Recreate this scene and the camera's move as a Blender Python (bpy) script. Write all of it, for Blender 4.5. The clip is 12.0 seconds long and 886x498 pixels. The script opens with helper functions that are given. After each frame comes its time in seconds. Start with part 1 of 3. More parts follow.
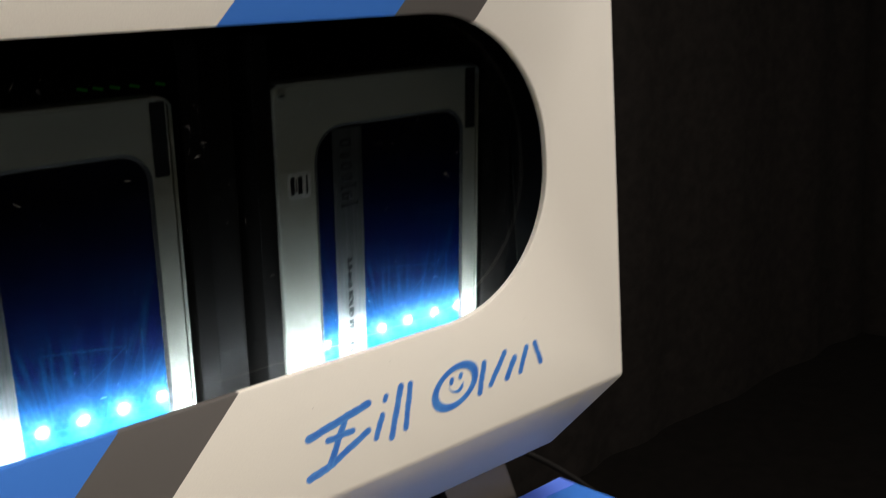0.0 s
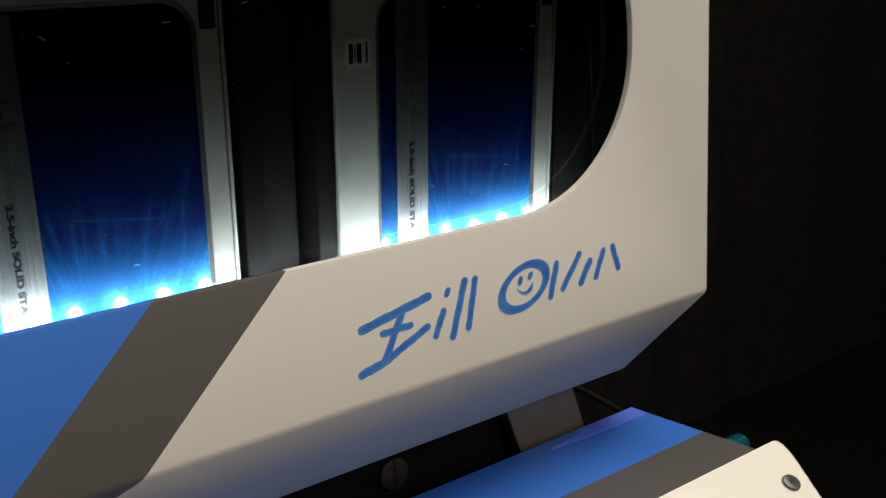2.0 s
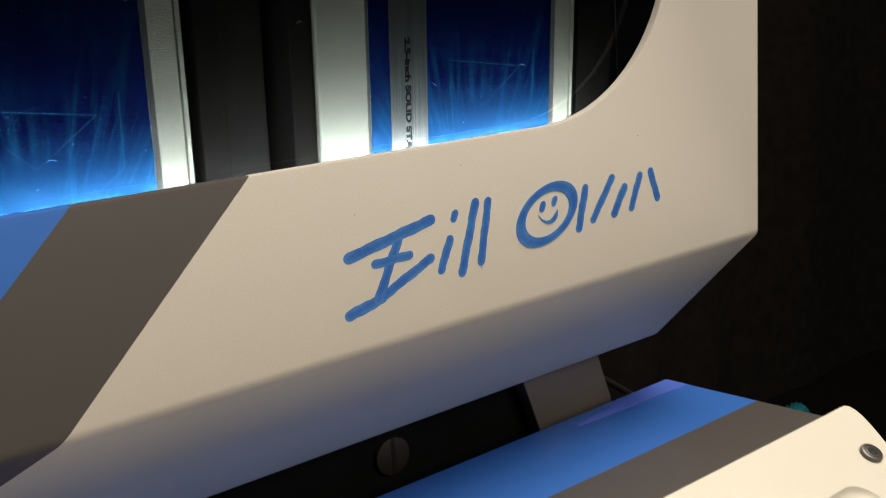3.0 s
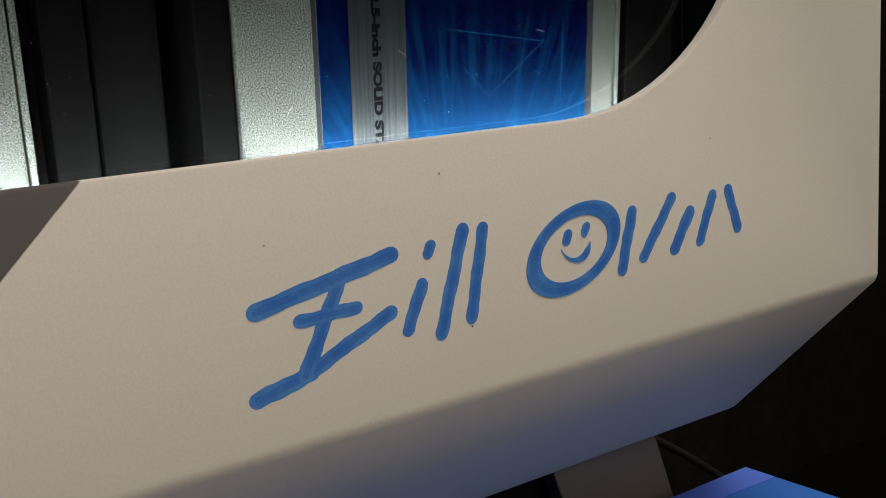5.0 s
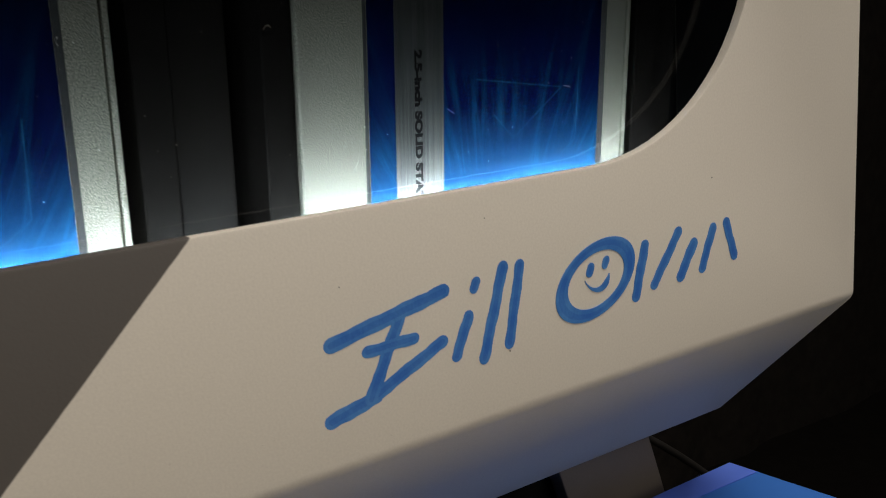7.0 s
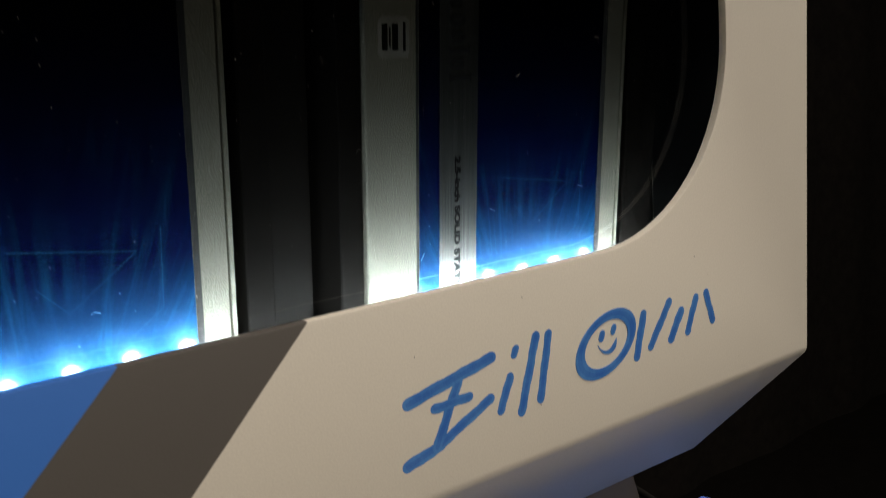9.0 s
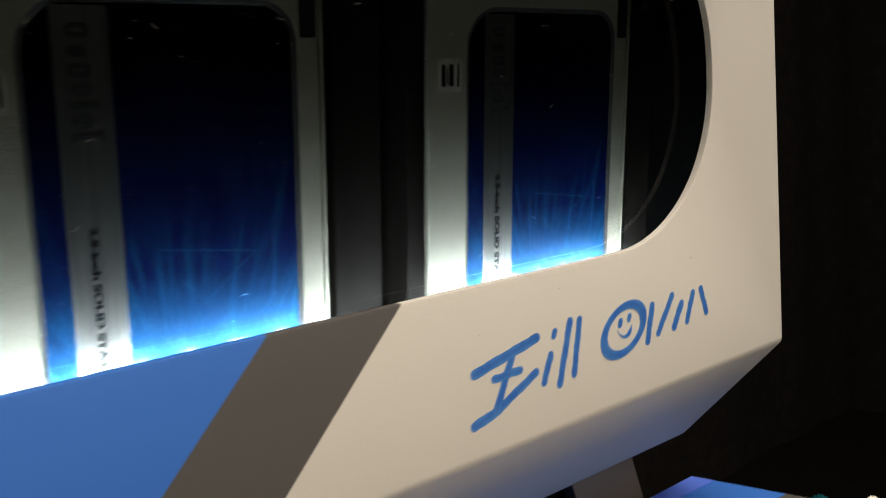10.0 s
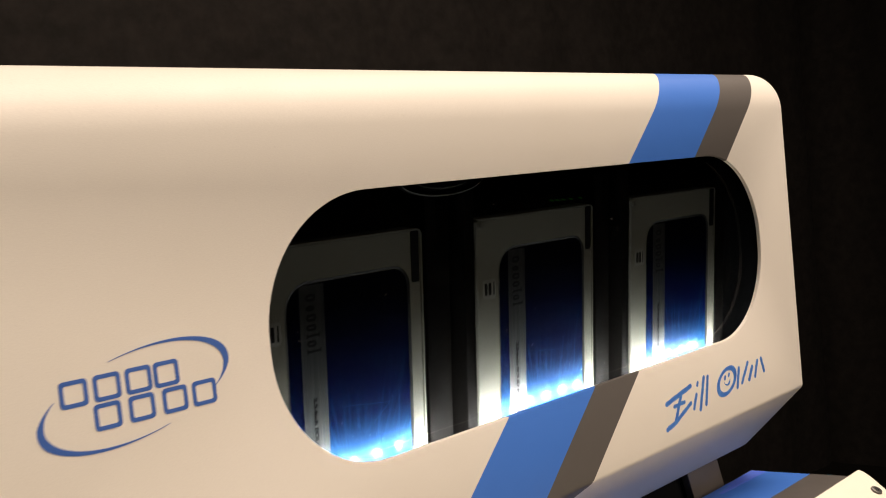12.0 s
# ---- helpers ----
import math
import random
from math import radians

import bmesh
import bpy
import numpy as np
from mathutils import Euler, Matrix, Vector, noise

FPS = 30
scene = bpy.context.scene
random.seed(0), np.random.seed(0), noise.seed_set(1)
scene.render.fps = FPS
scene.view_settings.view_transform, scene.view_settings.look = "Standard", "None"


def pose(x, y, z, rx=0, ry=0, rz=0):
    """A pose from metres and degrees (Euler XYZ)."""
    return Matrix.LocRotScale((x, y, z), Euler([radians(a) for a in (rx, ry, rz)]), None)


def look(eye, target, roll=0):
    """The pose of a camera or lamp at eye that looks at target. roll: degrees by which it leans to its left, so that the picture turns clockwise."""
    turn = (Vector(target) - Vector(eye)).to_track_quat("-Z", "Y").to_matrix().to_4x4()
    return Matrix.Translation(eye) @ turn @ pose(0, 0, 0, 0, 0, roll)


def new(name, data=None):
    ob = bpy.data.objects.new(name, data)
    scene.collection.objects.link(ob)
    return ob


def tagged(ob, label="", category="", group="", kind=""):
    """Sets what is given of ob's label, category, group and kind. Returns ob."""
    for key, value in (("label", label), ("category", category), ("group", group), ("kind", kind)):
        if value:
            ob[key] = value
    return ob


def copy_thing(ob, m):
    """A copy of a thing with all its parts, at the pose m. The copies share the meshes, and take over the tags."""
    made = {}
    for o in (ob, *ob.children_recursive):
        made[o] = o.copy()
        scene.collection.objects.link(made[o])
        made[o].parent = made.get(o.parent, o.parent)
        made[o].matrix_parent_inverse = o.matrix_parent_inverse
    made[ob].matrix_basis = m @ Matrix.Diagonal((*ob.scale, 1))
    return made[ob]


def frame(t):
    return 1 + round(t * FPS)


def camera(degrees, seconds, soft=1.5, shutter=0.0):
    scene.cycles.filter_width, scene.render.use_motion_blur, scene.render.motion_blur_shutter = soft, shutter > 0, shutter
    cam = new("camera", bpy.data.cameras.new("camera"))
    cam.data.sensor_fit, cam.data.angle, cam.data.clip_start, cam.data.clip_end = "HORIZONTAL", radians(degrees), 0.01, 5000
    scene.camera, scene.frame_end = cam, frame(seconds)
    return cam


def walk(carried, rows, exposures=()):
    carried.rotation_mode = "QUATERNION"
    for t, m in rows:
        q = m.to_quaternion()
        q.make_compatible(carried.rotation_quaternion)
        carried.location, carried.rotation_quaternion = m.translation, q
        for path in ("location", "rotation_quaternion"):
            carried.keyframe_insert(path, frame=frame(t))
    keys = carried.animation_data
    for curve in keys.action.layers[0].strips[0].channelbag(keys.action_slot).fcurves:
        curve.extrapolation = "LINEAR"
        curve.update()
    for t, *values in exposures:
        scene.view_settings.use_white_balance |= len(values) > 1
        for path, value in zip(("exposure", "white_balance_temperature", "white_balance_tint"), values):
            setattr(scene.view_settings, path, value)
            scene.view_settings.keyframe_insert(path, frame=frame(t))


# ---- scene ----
cam = camera(49.51, 12.0, soft=1.0, shutter=0.5)
PATH = [
    (0, (-0.09880, -0.20221, 0.08232), (0.51498, 0.55422, -0.14371), -4.127),
    (0.5, (-0.09207, -0.19080, 0.06793), (0.46814, 0.59348, -0.19864), -5.294),
    (1, (-0.08967, -0.17462, 0.05505), (0.43536, 0.62093, -0.24736), -5.119),
    (1.5, (-0.08813, -0.18004, 0.04948), (0.43741, 0.62126, -0.23641), -4.430),
    (2, (-0.08937, -0.18479, 0.05449), (0.46885, 0.60650, -0.19504), -3.558),
    (2.5, (-0.08296, -0.16601, 0.02939), (0.49819, 0.61212, -0.20889), -3.686),
    (3, (-0.06972, -0.15090, 0.02258), (0.49609, 0.64123, -0.20630), -4.478),
    (3.2, (-0.06234, -0.14533, 0.01998), (0.49628, 0.65528, -0.19677), -4.747),
    (4.8, (-0.02167, -0.10843, 0.00709), (0.49032, 0.73031, -0.17834), -4.686),
    (5, (-0.02241, -0.10753, 0.00945), (0.49105, 0.72879, -0.18268), -4.407),
    (5.5, (-0.02234, -0.10564, 0.00983), (0.49689, 0.72590, -0.18749), -4.138),
    (6, (-0.02379, -0.10486, 0.01057), (0.50315, 0.72045, -0.19236), -4.174),
    (6.5, (-0.02994, -0.10851, 0.01348), (0.50655, 0.71084, -0.18864), -4.315),
    (6.7, (-0.03454, -0.11051, 0.01688), (0.50655, 0.70320, -0.19547), -4.025),
    (8.3, (-0.05758, -0.12337, 0.02777), (0.50399, 0.67894, -0.17456), -4.504),
    (8.5, (-0.06136, -0.12251, 0.02122), (0.51796, 0.66936, -0.17199), -3.900),
    (9, (-0.07326, -0.12752, 0.03489), (0.53305, 0.64903, -0.13646), -3.823),
    (9.5, (-0.08388, -0.13203, 0.03762), (0.54606, 0.63278, -0.09741), -3.838),
    (10, (-0.11402, -0.14166, 0.03452), (0.53982, 0.60267, -0.10138), -4.145),
    (10.5, (-0.16096, -0.16073, 0.04848), (0.49710, 0.58111, -0.08051), -4.405),
    (11, (-0.22840, -0.18687, 0.07053), (0.44622, 0.54420, -0.03153), -4.302),
    (11.5, (-0.29070, -0.20678, 0.08210), (0.40525, 0.50777, 0.01086), -5.184),
    (12, (-0.32714, -0.23499, 0.08402), (0.35741, 0.49113, 0.01962), -5.801),
]
EXPOSURE = [
    (0, 0.05, 5800, 10),
    (0.5, -0.25, 5750, 10),
    (1, -0.55, 5700, 10),
    (1.5, -0.43, 5780, 10),
    (2, -0.4, 5850, 10),
    (2.5, -0.3, 6100, 10),
    (3.2, -0.26, 6200, 10),
    (4.8, -0.62, 5980, 10),
    (5, -0.68, 5980, 10),
    (5.5, -0.73, 5980, 10),
    (6.7, -0.76, 5980, 10),
    (8.3, -0.80, 5950, 10),
    (8.5, -0.80, 5950, 10),
    (9, -0.67, 6200, 10),
    (9.5, -0.5, 6300, 10),
    (10, -0.18, 6150, 10),
    (10.5, -0.12, 6350, 10),
    (11, 0.35, 6500, 10),
    (11.5, 0.36, 6600, 14),
    (12, 0.10, 6700, 17),
]
walk(cam, [(t, look(eye, target, roll)) for t, eye, target, roll in PATH], EXPOSURE)

# ---------------------------------------------------------------- world and lights
world = bpy.data.worlds.new("dark_hall")
world.use_nodes = True
world.node_tree.nodes["Background"].inputs[0].default_value = (1.0, 0.86, 0.70, 1)
world.node_tree.nodes["Background"].inputs[1].default_value = 0.02
scene.world = world


def area_lamp(name, eye, target, sx, sy, watts, colour):
    data = bpy.data.lights.new(name, "AREA")
    data.shape, data.size, data.size_y, data.energy, data.color = "RECTANGLE", sx, sy, watts, colour
    ob = new(name, data)
    ob.matrix_world = look(eye, target)
    return ob


KEY_EYE, KEY_AT = (0.38, -0.46, 1.38), (0.0, 0.0, 0.0)
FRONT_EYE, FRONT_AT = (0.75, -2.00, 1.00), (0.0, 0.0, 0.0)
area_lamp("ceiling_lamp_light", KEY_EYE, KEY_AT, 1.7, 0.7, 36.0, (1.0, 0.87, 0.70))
# added fill from the front, not a known lamp of the booth
area_lamp("front_fill_light", FRONT_EYE, FRONT_AT, 1.4, 0.8, 16.0, (1.0, 0.88, 0.74))


# ---------------------------------------------------------------- material helpers
def material(name):
    m = bpy.data.materials.new(name)
    m.use_nodes = True
    t = m.node_tree
    return m, t, t.nodes["Principled BSDF"]


def add(t, kind, **values):
    n = t.nodes.new(kind)
    for key, value in values.items():
        if key == "operation":
            n.operation = value
        elif key == "blend_type":
            n.blend_type = value
        elif key == "data_type":
            n.data_type = value
    return n


def noise_at(t, coord, scale, detail=3.0, rough=0.55):
    n = add(t, "ShaderNodeTexNoise")
    n.inputs["Scale"].default_value, n.inputs["Detail"].default_value, n.inputs["Roughness"].default_value = scale, detail, rough
    t.links.new(coord, n.inputs["Vector"])
    return n.outputs["Fac"]


def calc(t, operation, a, b=0.0, c=0.0):
    n = add(t, "ShaderNodeMath", operation=operation)
    for i, v in enumerate((a, b, c)):
        if isinstance(v, (int, float)):
            n.inputs[i].default_value = v
        else:
            t.links.new(v, n.inputs[i])
    return n.outputs[0]


def spread(t, fac, lo, hi, a=0.0, b=1.0):
    n = add(t, "ShaderNodeMapRange")
    t.links.new(fac, n.inputs[0])
    for i, v in enumerate((lo, hi, a, b)):
        n.inputs[i + 1].default_value = v
    return n.outputs[0]


def mix(t, fac, a, b, blend="MIX"):
    n = add(t, "ShaderNodeMix", data_type="RGBA", blend_type=blend)
    for i, v in ((0, fac), (6, a), (7, b)):
        if isinstance(v, (int, float)):
            n.inputs[i].default_value = v
        elif isinstance(v, tuple):
            n.inputs[i].default_value = (*v, 1)
        else:
            t.links.new(v, n.inputs[i])
    return n.outputs[2]


def relief(t, bsdf, height, strength, distance):
    n = add(t, "ShaderNodeBump")
    n.inputs["Strength"].default_value, n.inputs["Distance"].default_value = strength, distance
    t.links.new(height, n.inputs["Height"])
    t.links.new(n.outputs[0], bsdf.inputs["Normal"])


def coords(t, which="Object"):
    return add(t, "ShaderNodeTexCoord").outputs[which]


def band(t, value, lo, hi, soft):
    """1 between lo and hi, with edges that are soft metres wide."""
    up = spread(t, value, lo - soft, lo + soft)
    down = spread(t, value, hi - soft, hi + soft, 1.0, 0.0)
    return calc(t, "MULTIPLY", up, down)


WHITE, BLUE, GREY = (0.80, 0.755, 0.68), (0.045, 0.176, 0.62), (0.095, 0.086, 0.080)


def stripe_paint(name, measure, blue, grey, coat=0.0):
    """Powder-coated white with a blue and a grey stripe; measure gives the stripe coordinate from the sheet's own UV, in metres."""
    m, t, b = material(name)
    uv, ob = coords(t, "UV"), coords(t)
    d = measure(t, uv)
    wobble = calc(t, "MULTIPLY", calc(t, "SUBTRACT", noise_at(t, ob, 420.0), 0.5), 0.0002)
    d = calc(t, "ADD", d, wobble)
    patch = noise_at(t, ob, 9.0, 4.0)
    white = mix(t, spread(t, patch, 0.35, 0.7), WHITE, (0.77, 0.72, 0.635))
    fleck = spread(t, noise_at(t, ob, 900.0, 2.0), 0.71, 0.76)
    white = mix(t, calc(t, "MULTIPLY", fleck, 0.25), white, (0.45, 0.40, 0.34))
    white = mix(t, calc(t, "MULTIPLY", spread(t, noise_at(t, ob, 2600.0, 2.0), 0.35, 0.65), 0.26), white, (0.62, 0.575, 0.51))
    tone = mix(t, spread(t, patch, 0.3, 0.7), BLUE, (0.050, 0.186, 0.65))
    dark = mix(t, spread(t, patch, 0.3, 0.7), GREY, (0.106, 0.096, 0.089))
    colour = mix(t, band(t, d, blue[0], grey[1], 0.00012), white, dark)
    colour = mix(t, band(t, d, *blue, 0.00012), colour, tone)
    t.links.new(colour, b.inputs["Base Color"])
    t.links.new(spread(t, noise_at(t, ob, 60.0), 0.3, 0.7, 0.48, 0.56), b.inputs["Roughness"])
    b.inputs["IOR"].default_value = 1.42
    b.inputs["Coat Weight"].default_value, b.inputs["Coat Roughness"].default_value = coat, 0.12
    height = calc(t, "ADD", noise_at(t, ob, 2100.0, 2.0), calc(t, "MULTIPLY", noise_at(t, ob, 420.0), 0.22))
    relief(t, b, height, 0.05, 0.0003)
    return m


def uv_xy(t, uv):
    n = add(t, "ShaderNodeSeparateXYZ")
    t.links.new(uv, n.inputs[0])
    return n.outputs[0], n.outputs[1]


def across_pod(t, uv):
    u, v = uv_xy(t, uv)
    return calc(t, "SUBTRACT", u, v)


def across_base(t, uv):
    return uv_xy(t, uv)[1]


M_POD = stripe_paint("pod_paint", across_pod, (-0.0812, -0.0307), (-0.0307, -0.0008))
M_BASE = stripe_paint("base_paint", across_base, (-1.0, 0.0372), (0.0372, 0.0640), 0.35)


def plain(name, colour, rough, metal=0.0, second=None, scale=40.0, grain=0.0, grain_scale=900.0, coat=0.0):
    m, t, b = material(name)
    ob = coords(t)
    second = second or tuple(c * 0.8 for c in colour)
    t.links.new(mix(t, spread(t, noise_at(t, ob, scale, 4.0), 0.35, 0.68), colour, second), b.inputs["Base Color"])
    t.links.new(spread(t, noise_at(t, ob, scale * 2.3), 0.3, 0.7, max(0.02, rough - 0.05), rough + 0.05), b.inputs["Roughness"])
    b.inputs["Metallic"].default_value = metal
    b.inputs["Coat Weight"].default_value = coat
    if grain:
        relief(t, b, noise_at(t, ob, grain_scale, 3.0), grain, 0.0003)
    return m


M_WHITE = plain("white_panel_paint", (0.84, 0.80, 0.69), 0.42, second=(0.81, 0.77, 0.655), scale=12.0, grain=0.22, grain_scale=1400.0)
M_BLACK = plain("black_satin_plastic", (0.007, 0.007, 0.0075), 0.36, scale=60.0, grain=0.1, grain_scale=1800.0)
M_TRAY = plain("dark_grey_anodised_metal", (0.0185, 0.0165, 0.0152), 0.42, second=(0.0130, 0.0117, 0.0107), scale=1500.0, grain=0.12, grain_scale=2200.0)
M_TRAY.node_tree.nodes["Principled BSDF"].inputs["Specular IOR Level"].default_value = 0.05
M_CHASSIS = plain("matt_black_paint", (0.004, 0.004, 0.004), 0.8, scale=40.0, grain=0.2)
M_CHASSIS.node_tree.nodes["Principled BSDF"].inputs["Specular IOR Level"].default_value = 0.15
M_CLOTH = plain("black_cloth", (0.0215, 0.0172, 0.0142), 0.9, second=(0.038, 0.030, 0.025), scale=26.0, grain=0.5, grain_scale=900.0)
M_CARPET = plain("black_carpet", (0.0062, 0.0050, 0.0041), 0.95, second=(0.0084, 0.0068, 0.0056), scale=26.0, grain=0.6, grain_scale=500.0)
M_CARPET.node_tree.nodes["Principled BSDF"].inputs["Specular IOR Level"].default_value = 0.14
M_ALU = plain("bead_blasted_aluminium", (0.40, 0.41, 0.375), 0.58, 0.42, (0.36, 0.37, 0.335), 50.0, 0.45, 5200.0)
M_ALU.node_tree.nodes["Bump"].inputs["Distance"].default_value = 0.00006
_t = M_ALU.node_tree
_b = _t.nodes["Principled BSDF"]
# sparkle of the lit grain painted into the base colour as fine specks
_sparkle = spread(_t, noise_at(_t, coords(_t), 4700.0, 1.0, 0.5), 0.33, 0.67)
_t.links.new(mix(_t, _sparkle, (0.21, 0.21, 0.18), (0.98, 0.98, 0.83)), _b.inputs["Base Color"])
M_RIM = plain("bare_metal_rim", (0.62, 0.63, 0.58), 0.34, 0.7, scale=120.0)
M_STEEL = plain("screw_steel", (0.17, 0.16, 0.15), 0.4, 0.7, scale=200.0)
M_DULL = plain("dull_plated_steel", (0.040, 0.031, 0.022), 0.55, 0.2, scale=150.0, grain=0.2)
M_LEG = plain("brown_grey_leg_paint", (0.17, 0.145, 0.118), 0.5, scale=25.0, grain=0.2, grain_scale=1400.0)
M_TEAL = plain("teal_anodised_metal", (0.04, 0.36, 0.46), 0.20, 0.85, scale=150.0)
M_NOTCH = plain("black_recess", (0.012, 0.012, 0.013), 0.5)
M_STICKER = plain("white_sticker_paper", (0.84, 0.84, 0.80), 0.6, scale=300.0)
M_MARGIN = plain("dull_grey_label_margin", (0.10, 0.105, 0.11), 0.5, scale=120.0)
M_PRINT = plain("black_print", (0.015, 0.015, 0.017), 0.4)
M_CHROME = plain("chrome", (0.80, 0.80, 0.78), 0.2, 1.0, scale=200.0)
M_FADED = plain("faded_dark_print", (0.085, 0.088, 0.10), 0.4)
M_CABLE = plain("dark_grey_cable", (0.008, 0.007, 0.006), 0.5, scale=60.0)
M_PCB = plain("black_strip", (0.02, 0.02, 0.02), 0.5)
M_STRIP = plain("violet_blue_lit_patch", (0.15, 0.26, 0.95), 0.2, second=(0.13, 0.23, 0.90), scale=30.0)
M_DUST = plain("pale_dust", (0.28, 0.27, 0.25), 0.9)


def ink(name, colour, edge):
    m, t, b = material(name)
    ob = coords(t)
    fac = spread(t, noise_at(t, ob, 260.0, 5.0), 0.38, 0.62)
    t.links.new(mix(t, fac, colour, edge), b.inputs["Base Color"])
    b.inputs["Roughness"].default_value = 0.35
    relief(t, b, noise_at(t, ob, 1500.0, 2.0), 0.2, 0.0003)
    return m


M_INK = ink("blue_marker_ink", (0.060, 0.205, 0.63), (0.10, 0.285, 0.70))
M_INK_DEEP = ink("dense_blue_marker_ink", (0.045, 0.165, 0.60), (0.07, 0.225, 0.65))
M_LOGO = ink("blue_logo_vinyl", (0.055, 0.14, 0.46), (0.06, 0.15, 0.48))


def label_print():
    """Glossy printed foil: deep blue with fine vertical brushing, pale rays and thin lines that fan out from the foot.
    The strip's glow is painted into the blue.
    """
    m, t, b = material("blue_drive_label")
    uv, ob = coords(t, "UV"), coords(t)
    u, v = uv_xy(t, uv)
    # glow of the chips painted into the colour: cyan foot, near-black upper part
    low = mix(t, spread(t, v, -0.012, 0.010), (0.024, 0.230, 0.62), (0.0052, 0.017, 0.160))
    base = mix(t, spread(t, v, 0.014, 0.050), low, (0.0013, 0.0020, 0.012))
    # two fans of fine rays, print and painted light streaks in one: noise stretched along lines that meet below the
    # label
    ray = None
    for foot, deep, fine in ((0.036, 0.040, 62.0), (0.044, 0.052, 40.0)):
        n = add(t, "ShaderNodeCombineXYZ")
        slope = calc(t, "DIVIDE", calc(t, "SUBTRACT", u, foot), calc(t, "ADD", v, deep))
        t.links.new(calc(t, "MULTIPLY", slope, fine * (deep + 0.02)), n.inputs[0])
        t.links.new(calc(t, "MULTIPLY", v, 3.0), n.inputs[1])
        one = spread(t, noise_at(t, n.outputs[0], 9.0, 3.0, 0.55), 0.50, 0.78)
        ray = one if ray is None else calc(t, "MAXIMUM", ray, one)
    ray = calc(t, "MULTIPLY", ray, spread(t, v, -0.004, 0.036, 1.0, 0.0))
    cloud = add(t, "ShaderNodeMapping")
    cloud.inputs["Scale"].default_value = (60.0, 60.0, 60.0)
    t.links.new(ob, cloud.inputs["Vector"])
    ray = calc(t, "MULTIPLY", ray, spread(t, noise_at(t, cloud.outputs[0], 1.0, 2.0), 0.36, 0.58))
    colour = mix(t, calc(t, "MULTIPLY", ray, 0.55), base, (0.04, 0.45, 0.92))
    t.links.new(colour, b.inputs["Base Color"])
    brush = add(t, "ShaderNodeMapping")
    brush.inputs["Scale"].default_value = (2600.0, 2600.0, 30.0)
    t.links.new(ob, brush.inputs["Vector"])
    streak = noise_at(t, brush.outputs[0], 1.0, 2.0)
    t.links.new(spread(t, streak, 0.3, 0.7, 0.30, 0.40), b.inputs["Roughness"])
    b.inputs["Metallic"].default_value, b.inputs["Specular IOR Level"].default_value = 0.45, 0.35
    b.inputs["Coat Weight"].default_value, b.inputs["Coat Roughness"].default_value = 0.9, 0.075
    relief(t, b, streak, 0.02, 0.0002)
    return m


def brushed_silver():
    m, t, b = material("brushed_silver_print")
    ob = coords(t)
    brush = add(t, "ShaderNodeMapping")
    brush.inputs["Scale"].default_value = (2600.0, 2600.0, 40.0)
    t.links.new(ob, brush.inputs["Vector"])
    streak = noise_at(t, brush.outputs[0], 1.0, 3.0)
    t.links.new(mix(t, spread(t, streak, 0.3, 0.7), (0.34, 0.36, 0.36), (0.56, 0.58, 0.57)), b.inputs["Base Color"])
    b.inputs["Metallic"].default_value, b.inputs["Roughness"].default_value = 0.92, 0.36
    relief(t, b, streak, 0.12, 0.0002)
    return m


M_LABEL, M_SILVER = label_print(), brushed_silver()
M_LINE = plain("pale_blue_print", (0.05, 0.26, 0.58), 0.25)


def clear_acrylic():
    """Smoked acrylic: each face lets about half of the light through and mirrors a little of it."""
    m, t, b = material("smoked_acrylic")
    through_it, gloss, blend = (t.nodes.new(k) for k in ("ShaderNodeBsdfTransparent", "ShaderNodeBsdfGlossy", "ShaderNodeMixShader"))
    through_it.inputs[0].default_value = (0.43, 0.43, 0.415, 1)
    gloss.inputs["Roughness"].default_value, blend.inputs[0].default_value = 0.0, 0.022
    for a, b2 in ((through_it.outputs[0], blend.inputs[1]), (gloss.outputs[0], blend.inputs[2]), (blend.outputs[0], t.nodes["Material Output"].inputs[0])):
        t.links.new(a, b2)
    t.nodes.remove(b)
    return m


M_PANE = clear_acrylic()


def glowing(name, colour, strength):
    m, t, b = material(name)
    b.inputs["Base Color"].default_value = (0.8, 0.8, 0.8, 1)
    b.inputs["Emission Color"].default_value, b.inputs["Emission Strength"].default_value = (*colour, 1), strength
    return m


# emission stands in for faint green reflections
M_GREEN = glowing("green_reflection_glow", (0.10, 1.0, 0.04), 0.045)
M_GREEN.node_tree.nodes["Principled BSDF"].inputs["Base Color"].default_value = (0.01, 0.03, 0.01, 1)
M_LED = glowing("cool_white_led", (0.88, 0.96, 1.0), 1800.0)


# ---------------------------------------------------------------- mesh helpers
def mesh_of(name, bm, mat, smooth=True):
    bmesh.ops.recalc_face_normals(bm, faces=bm.faces)
    me = bpy.data.meshes.new(name)
    bm.to_mesh(me)
    bm.free()
    me.materials.append(mat)
    if smooth:
        me.polygons.foreach_set("use_smooth", [True] * len(me.polygons))
        me.set_sharp_from_angle(angle=radians(32))
    return me


def part(name, bm, mat, parent, label="", smooth=True):
    ob = new(name, mesh_of(name, bm, mat, smooth))
    ob.parent = parent
    return tagged(ob, label)


def thing(name, label, category, group="", kind="", m=None):
    ob = new(name)
    ob.empty_display_size = 0.02
    if m is not None:
        ob.matrix_world = m
    return tagged(ob, label, category, group, kind)


